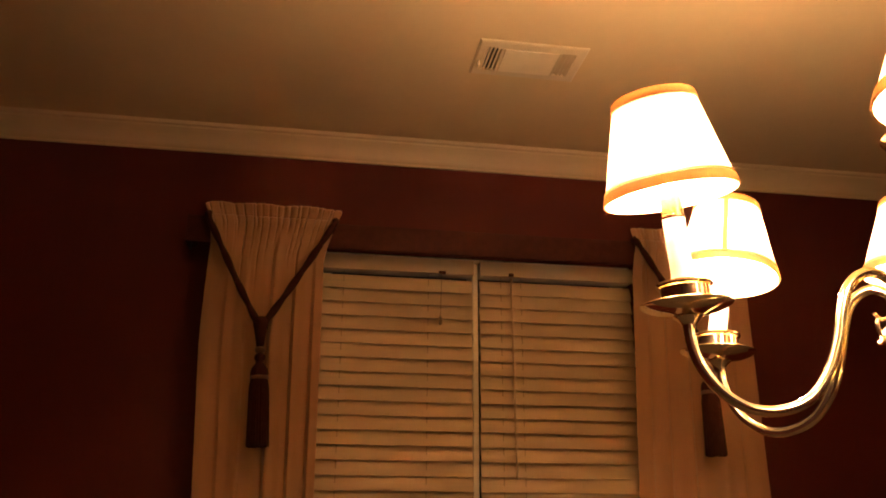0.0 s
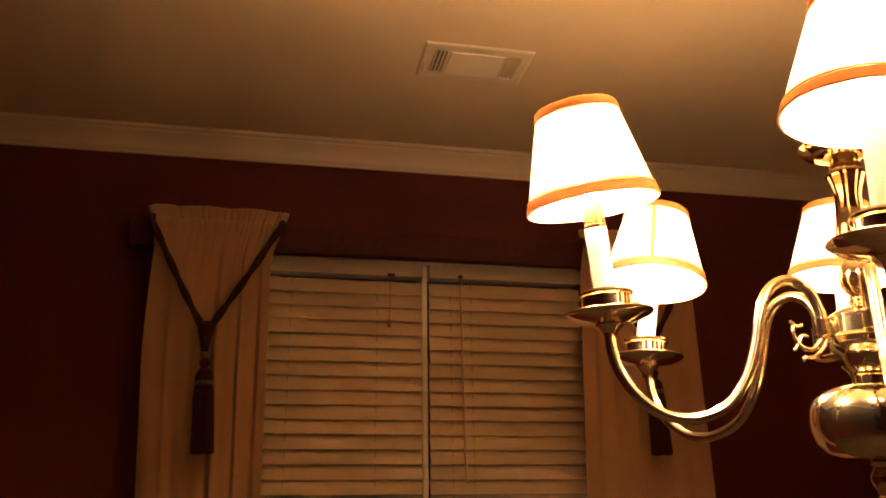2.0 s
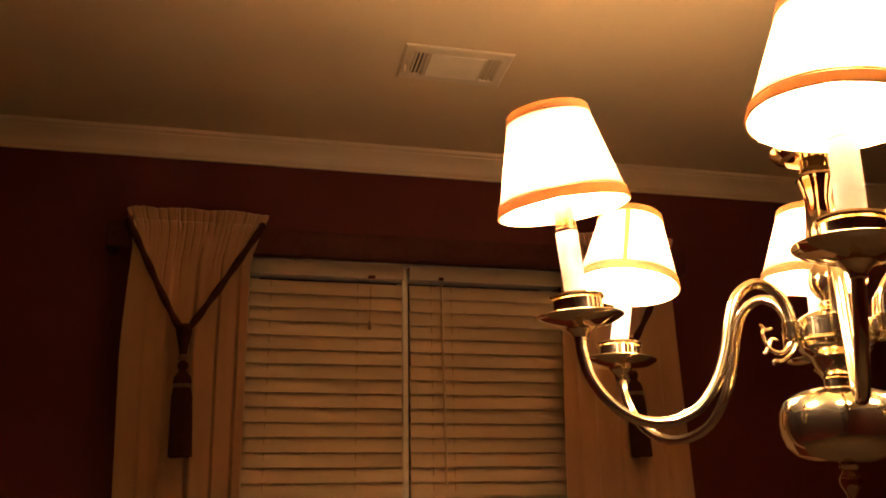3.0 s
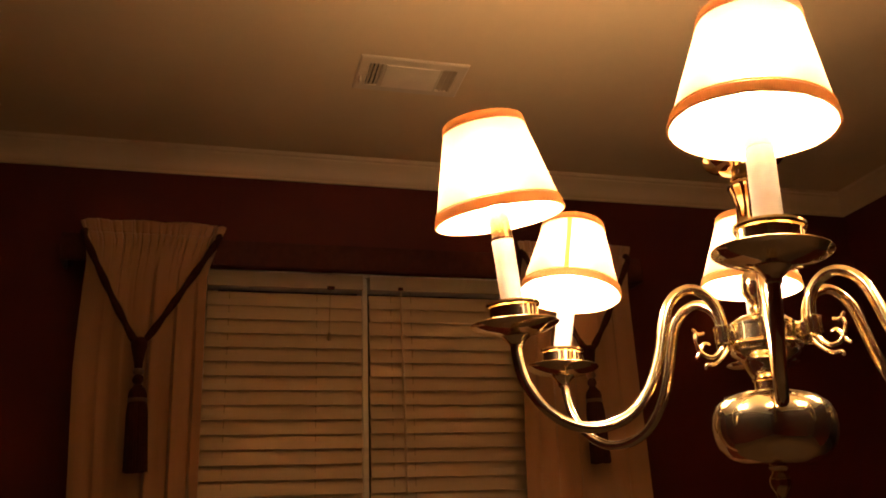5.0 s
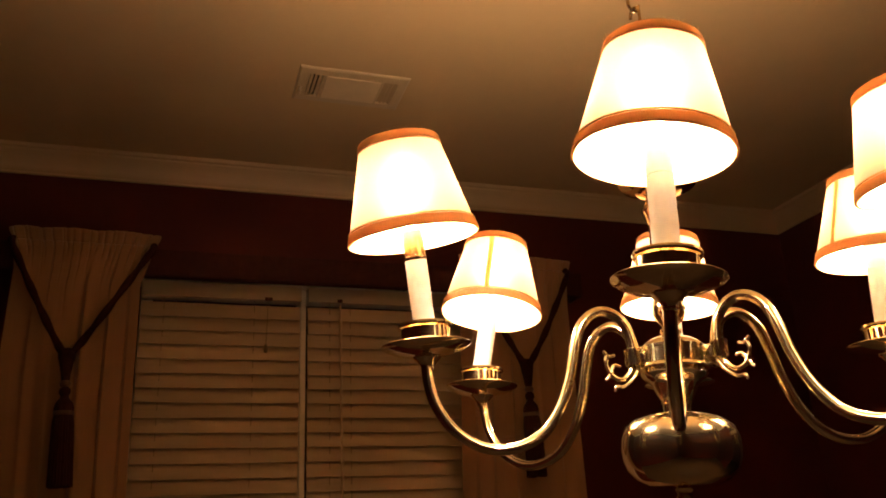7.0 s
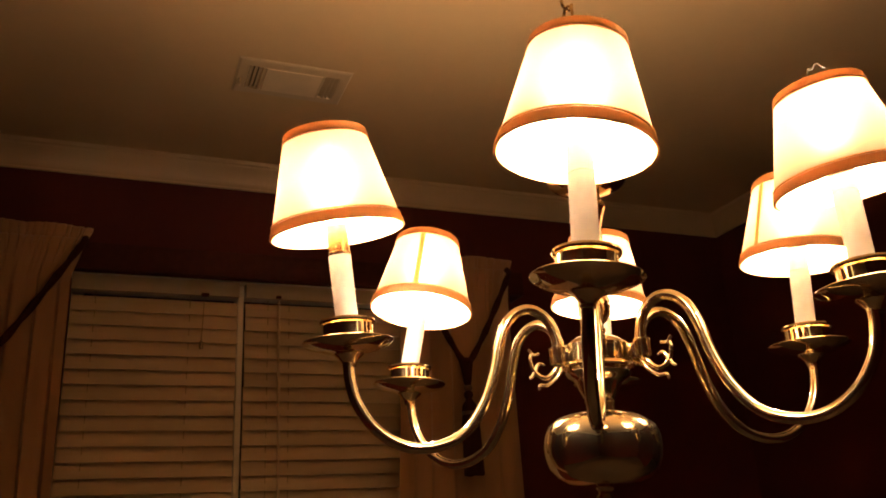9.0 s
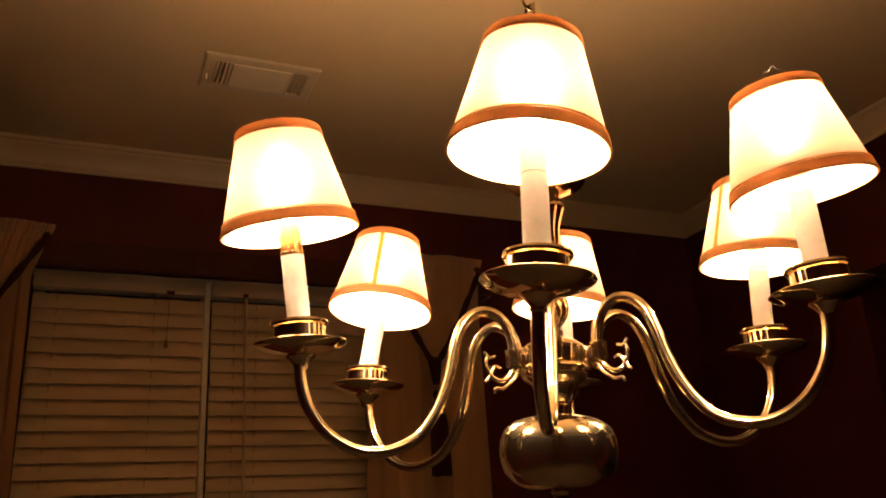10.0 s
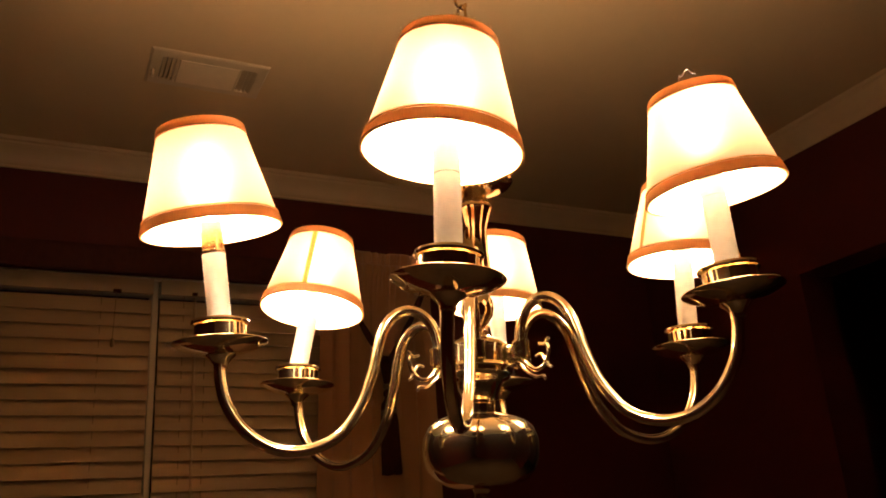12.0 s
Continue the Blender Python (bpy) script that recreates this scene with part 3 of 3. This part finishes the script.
BALL = [(0.0145, -0.0975), (0.021, -0.0982), (0.034, -0.1005), (0.048, -0.1055), (0.0575, -0.1135), (0.0617, -0.1245), (0.0627, -0.136), (0.0614, -0.147), (0.0575, -0.1580), (0.0485, -0.1675), (0.036, -0.1740), (0.022, -0.1768), (0.010, -0.1775)]
FINIAL = [(0.0100, -0.1775), (0.0088, -0.1795), (0.0070, -0.1812), (0.0072, -0.1835), (0.0100, -0.1872), (0.0112, -0.1920), (0.0098, -0.1975), (0.0062, -0.2030), (0.0044, -0.2080), (0.0058, -0.2105), (0.0060, -0.2140), (0.0038, -0.2185), (0, -0.2210)]
SAUCER = [(0.0140, 0.1635), (0.022, 0.1625), (0.034, 0.1655), (0.0435, 0.1705), (0.0465, 0.1745), (0.0462, 0.1762), (0.0435, 0.1730), (0.034, 0.1680), (0.022, 0.1652), (0.0140, 0.1660)]
ARM = [(0.0509, -0.0432), (0.0504, -0.0211), (0.0553, -0.0020), (0.0660, 0.0104), (0.0804, 0.0156), (0.0960, 0.0105), (0.1090, -0.0042), (0.1175, -0.0284), (0.1251, -0.0567), (0.1394, -0.0902), (0.1625, -0.1182), (0.1936, -0.1307), (0.2244, -0.1286), (0.2522, -0.1118), (0.2713, -0.0852), (0.2785, -0.0595), (0.2796, -0.0372)]
PAN = [(0.0057, -0.0480), (0.0070, -0.0474), (0.0074, -0.0455), (0.0068, -0.0445), (0.0082, -0.0420), (0.0112, -0.0385), (0.0146, -0.0356), (0.0154, -0.0346), (0.0150, -0.0337), (0.0220, -0.0322), (0.0330, -0.0295), (0.0420, -0.0258), (0.0468, -0.0228), (0.0478, -0.0215), (0.0472, -0.0207), (0.0420, -0.0236), (0.0320, -0.0272), (0.0200, -0.0297), (0.0, -0.0300)]
CUP_RING = [(0.0262, -0.0300), (0.0262, -0.0040), (0.0285, -0.0030), (0.0295, -0.0008), (0.0288, 0.0014), (0.0265, 0.0018), (0.0250, 0.0005), (0.0250, -0.0150), (0.0, -0.0150)]
BULB_SHAPE = [(0.0, 0.0), (0.0062, 0.001), (0.0068, 0.010), (0.0100, 0.022), (0.0125, 0.034), (0.0120, 0.046), (0.0085, 0.060), (0.0045, 0.071), (0.0015, 0.078), (0, 0.080)]


def scroll_mesh():
    """The cast ornament below an arm's foot, in the plane of the arm."""
    bm = bmesh.new()
    main = smooth_line([(0.051, 0, -0.045), (0.055, 0, -0.0513), (0.0627, 0, -0.0562), (0.0720, 0, -0.0540), (0.0783, 0, -0.0460), (0.0804, 0, -0.0370), (0.0788, 0, -0.0295), (0.0822, 0, -0.0248)], 6)
    tube(main, lambda s: 0.0031 - 0.0012 * s, 8, bm)
    low = smooth_line([(0.0470, 0, -0.0480), (0.0523, 0, -0.0578), (0.0627, 0, -0.0640), (0.0712, 0, -0.0640), (0.0732, 0, -0.0692)], 6)
    tube(low, lambda s: 0.0026 - 0.0010 * s, 8, bm)
    leaf = smooth_line([(0.0757, 0, -0.0490), (0.0722, 0, -0.0420), (0.0690, 0, -0.0405), (0.0645, 0, -0.0425)], 5)
    tube(leaf, lambda s: 0.0023 - 0.0010 * s, 8, bm)
    for a, b in (((0.0790, 0, -0.0300), (0.0705, 0, -0.0298)), ((0.0765, 0, -0.0500), (0.0815, 0, -0.0560))):
        a, b = Vector(a), Vector(b)
        tube([a, a + (b - a) * 0.55 + Vector((0, 0, -0.0012)), b], lambda s: 0.0022 - 0.0008 * s, 8, bm)
        r = bmesh.ops.create_uvsphere(bm, u_segments=8, v_segments=6, radius=0.0019)
        for v in r["verts"]:
            v.co += b
    for v in bm.verts:
        # the outer curls hang lower than the root
        s = min(1.0, max(0.0, (v.co.x - 0.050) / 0.012))
        v.co += Vector((0.0025 * s, 0, -0.0045 * s))
    return bm


def lampshade_bm(r0, r1, h):
    return lathe([(r0 + (r1 - r0) * s, h * s) for s in (0.07, 0.3, 0.5, 0.7, 0.94)], 64, ripple=lambda a, z: 1 + 0.004 * math.cos(3 * a + 1) + 0.002 * math.cos(7 * a))


def band_bm(r0, r1, h, z0, z1):
    """A ribbon folded round the edge of a shade between the heights z0 and z1."""
    at = lambda z, o: (r0 + (r1 - r0) * z / h + o, z)
    lo, hi = (z0 - 0.0012, z1) if z0 <= 0 else (z0, z1 + 0.0012)
    prof = [at(lo, -0.0016), at(lo, 0.0006), at(lo + 0.001, 0.0014), at((lo + hi) / 2, 0.0016), at(hi - 0.001, 0.0014), at(hi, 0.0006), at(hi, -0.0016), at((lo + hi) / 2, -0.0018), at(lo, -0.0016)]
    return lathe(prof, 64)


def chandelier():
    base = thing("chandelier", pose(0, 0, CUP), "polished brass six-arm chandelier with lit cream lampshades, hanging on a chain", "chandelier")
    mid = pose(-0.0018, 0.001, 0) @ Matrix.Rotation(radians(3.0), 4, Vector((math.sin(radians(29)), math.cos(radians(29)), 0)))
    part("column", lathe(COLUMN, 40, ripple=lambda a, z: 1 + (0.055 * abs(math.cos(4 * a)) - 0.02 if 0.052 < z < 0.166 else 0)), BRASS, base, m=mid)
    part("saucer", lathe(SAUCER, 48), BRASS, base, m=mid)
    part("hub", lathe(DRUM, 48), BRASS, base, m=mid)
    part("bell", lathe(BELL, 48), BRASS, base, m=mid)
    part("ball", lathe(BALL, 64), BRASS, base, "large flattened brass ball", sharp=60, m=mid)
    part("finial", lathe(FINIAL, 24), BRASS, base, m=mid)
    part("top_loop", tube([Vector((0.011 * math.cos(a), 0, 0.201 + 0.011 * math.sin(a))) for a in [2 * math.pi * k / 20 for k in range(21)]], 0.0022, 8), BRASS_AGED, base, m=mid)

    # chain to the ceiling
    line = []
    for k in range(25):
        a = 2 * math.pi * k / 24
        line.append(Vector((0.0085 * math.cos(a), 0, 0.0115 * math.sin(a) + math.copysign(0.0085, math.sin(a)))))
    link = finish(tube(line, 0.0021, 8, caps=False), "chain_link", BRASS_AGED)
    z, k = 0.2265, 0
    while z < CEIL - CUP - 0.055:
        part("chain_link", link, None, base, m=pose(0.0085, -0.0045, z, 0, 0, 90 * (k % 2) + 8))
        z += 0.0352
        k += 1
    part("canopy", lathe([(0.0, -0.052), (0.008, -0.050), (0.010, -0.040), (0.030, -0.030), (0.055, -0.012), (0.060, 0.0), (0, 0.0)], 32), BRASS, base, m=pose(0.0085, -0.0045, CEIL - CUP))

    # meshes shared by the arms
    arm_line = smooth_line([(r, 0, z) for r, z in ARM], 6)
    arm_me = finish(tube(arm_line, 0.0059, 16), "arm", BRASS, 60)
    clamp_bm = lathe([(0.0068, -0.0465), (0.0086, -0.0460), (0.0090, -0.0440), (0.0086, -0.0325), (0.0092, -0.0310), (0.0092, -0.0275), (0.0066, -0.0265)], 20)
    for v in clamp_bm.verts:
        v.co.x += 0.0508
    box(clamp_bm, (0.034, -0.0065, -0.0445), (0.046, 0.0065, -0.0300), 0.002)
    clamp_me = finish(clamp_bm, "clamp", BRASS)
    scroll_me = finish(scroll_mesh(), "scroll", BRASS, 60)
    pan_me = finish(lathe(PAN, 48), "drip_pan", BRASS, 30)
    ring_me = finish(lathe(CUP_RING, 40), "candle_cup", BRASS, 30)
    sleeve_me = finish(lathe([(0.0118, -0.014), (0.0118, 0.0705), (0.0112, 0.0718), (0.0100, 0.0718), (0.0100, -0.014)], 28), "candle_sleeve", SLEEVE)
    tall_me = finish(lathe([(0.0118, -0.014), (0.0118, 0.0700), (0.0106, 0.0702), (0.0106, 0.0712), (0.0118, 0.0714), (0.0118, 0.1055), (0.0105, 0.1065), (0.0095, 0.1065), (0.0095, -0.014)], 28), "candle_sleeve", SLEEVE)
    socket_me = finish(lathe([(0.0098, 0.066), (0.0120, 0.0725), (0.0120, 0.0745), (0.0116, 0.0750), (0.0116, 0.1040), (0.0, 0.1040)], 24), "socket", BRASS_AGED)
    bulb_me = finish(lathe(BULB_SHAPE, 14), "bulb", BULB)
    R0, R1, H = 0.0698, 0.0433, 0.108
    shade_me = finish(lampshade_bm(R0, R1, H), "lampshade", SHADE)
    low_me = finish(band_bm(R0, R1, H, 0.0, 0.0105), "trim_band", BAND)
    top_me = finish(band_bm(R0, R1, H, H - 0.0095, H), "trim_band", BAND)
    cord_bm = lathe([(R0 + (R1 - R0) * 0.012 / H + 0.0010 + 0.0009 * math.cos(a), 0.0118 + 0.0009 * math.sin(a)) for a in [2 * math.pi * k / 6 for k in range(7)]], 64)
    piping_me = finish(cord_bm, "piping", SEAM)
    sb = bmesh.new()
    strips = []
    for k in range(6):
        z = 0.008 + (H - 0.016) * k / 5
        r = R0 + (R1 - R0) * z / H + 0.0010
        strips.append([sb.verts.new((r * math.cos(a), r * math.sin(a), z)) for a in (-0.0032 / r, -0.001 / r, 0.001 / r, 0.0032 / r)])
    for a, b in zip(strips, strips[1:]):
        for k in range(3):
            sb.faces.new((a[k], a[k + 1], b[k + 1], b[k]))
    bmesh.ops.solidify(sb, geom=sb.faces[:], thickness=0.0006)
    seam_me = finish(sb, "seam_strip", SEAM)
    wire = bmesh.new()
    for k in range(3):
        a = 2 * math.pi * k / 3
        tube([Vector((R1 * 0.97 * math.cos(a), R1 * 0.97 * math.sin(a), H - 0.004)), Vector((0.022 * math.cos(a), 0.022 * math.sin(a), H - 0.020)), Vector((0.0132 * math.cos(a), 0.0132 * math.sin(a), H - 0.034))], 0.0008, 6, wire)
    tube([Vector((0.0135 * math.cos(a), 0.0135 * math.sin(a), H - 0.040 + 0.004 * math.sin(2 * a))) for a in [2 * math.pi * k / 24 for k in range(25)]], 0.0008, 6, wire)
    fray = bmesh.new()
    rng = random.Random(21)
    for k in range(16):
        a, z0 = rng.uniform(0, 6.28), H + 0.0008
        p = Vector(((R1 + 0.0008) * math.cos(a), (R1 + 0.0008) * math.sin(a), z0))
        lean = Vector((rng.uniform(-0.0025, 0.0025), rng.uniform(-0.0025, 0.0025), rng.uniform(0.0012, 0.0032)))
        tube([p, p + lean * 0.6 + Vector((0.0004, 0, 0)), p + lean], 0.00022, 4, fray)
    fray_me = finish(fray, "frayed_threads", SEAM)
    wire_me = finish(wire, "clip_wire", WIRE)

    for bearing, reach, rise, lean, cup_axis, shade_at, shade_axis, size, seam, scrolled in LAMPS:
        # each arm's end stands a little higher or lower than its neighbours'
        shear = Matrix.Diagonal((reach / 0.28, 1, 1, 1))
        shear[2][0] = rise / 0.28
        turn = Matrix.Rotation(radians(-bearing), 3, "Z")
        bent = []
        for me in (arm_me, clamp_me, scroll_me):
            me = me.copy()
            me.transform(shear)
            for v in me.vertices:
                v.co += turn @ Vector((*lean, 0)) * (v.co.z * v.co.x / reach)
            bent.append(me)
        arm = part("arm", bent[0], None, base, m=pose(0, 0, 0, 0, 0, bearing))
        part("clamp", bent[1], None, arm)
        if scrolled:
            part("scroll", bent[2], None, arm, "cast brass scroll ornament")
        end = Vector((reach * math.cos(radians(bearing)), reach * math.sin(radians(bearing)), rise))
        cup_tilt = Matrix.Translation(end) @ along(cup_axis)
        tilt = Matrix.Translation(Vector(shade_at) - Vector((0, 0, CUP))) @ along(shade_axis)
        # the candle runs from its cup up to the middle of its shade
        aim = tilt @ Vector((0, 0, 0.05)) - end
        upright = Matrix.Translation(end) @ along((aim.x / aim.z, aim.y / aim.z))
        part("drip_pan", pan_me, None, base, m=cup_tilt)
        part("candle_cup", ring_me, None, base, m=cup_tilt)
        bare = bearing > 150      # one candle stands low and shows its brass socket
        sleeve = part("candle_sleeve", sleeve_me if bare else tall_me, None, base, "white candle sleeve", m=upright)
        if bare:
            part("socket", socket_me, None, sleeve, "brass socket")
        part("bulb", bulb_me, None, base, "lit warm bulb", m=upright @ pose(0, 0, 0.105))
        shade = part("lampshade", shade_me, None, base, "cream cloth lampshade with orange-brown trim", m=tilt @ pose(0, 0, 0, 0, 0, seam) @ Matrix.Scale(size, 4))
        part("trim_band", low_me, None, shade, "orange-brown ribbon")
        part("trim_band", top_me, None, shade, "orange-brown ribbon")
        part("piping", piping_me, None, shade)
        part("seam_strip", seam_me, None, shade, "yellow seam ribbon")
        part("clip_wire", wire_me, None, shade)
        tagged(part("frayed_threads", fray_me, None, shade), kind="stuff")
        if seam == 30:
            pts = [(R1 * math.cos(q), R1 * math.sin(q), H + z) for q, z in ((-0.55, 0.0), (-0.50, 0.008), (-0.42, 0.006), (-0.36, 0.010), (-0.28, 0.011), (-0.22, 0.006), (-0.14, 0.005))]
            part("loose_thread", tube(smooth_line(pts, 4), 0.0004, 5), WIRE, shade, m=pose(0, 0, 0, 0, 0, -146))
    return base


# bearing, reach, rise and lean of each arm, slope of its cup, foot and slope of its shade, the shade's size, bearing of the seam, whether the arm's foot bears a scroll
LAMPS = [
    (-123.2, 0.2640, -0.0033, (0.069, -0.056), (0.069, -0.056), (-0.1448, -0.2219, 1.7939), (0.098, -0.081), 0.998, 90, False),
    (172.0, 0.2812, -0.0004, (0, 0), (-0.042, -0.033), (-0.2912, 0.0252, 1.7993), (-0.163, -0.124), 1.010, 80, True),
    (119.0, 0.2838, -0.0020, (0, 0), (0.048, 0.002), (-0.1165, 0.2509, 1.7849), (0.167, 0.056), 0.986, -117, False),
    (56.0, 0.2649, 0.0, (0, 0), (0.009, -0.015), (0.1384, 0.2038, 1.7895), (0.095, -0.045), 0.970, 60, True),
    (-5.3, 0.2808, 0.0016, (0, 0), (0.006, -0.019), (0.2850, -0.0299, 1.7922), (0.046, -0.056), 0.989, 182, False),
    (-60.8, 0.2807, -0.0004, (0, 0), (-0.039, 0.004), (0.1326, -0.2512, 1.7805), (-0.131, -0.029), 0.948, 30, True),
]


def along(slope):
    """The turn that lays z along (slope x, slope y, 1)."""
    up = Vector((*slope, 1)).normalized()
    return Vector((0, 0, 1)).rotation_difference(up).to_matrix().to_4x4()


chandelier()
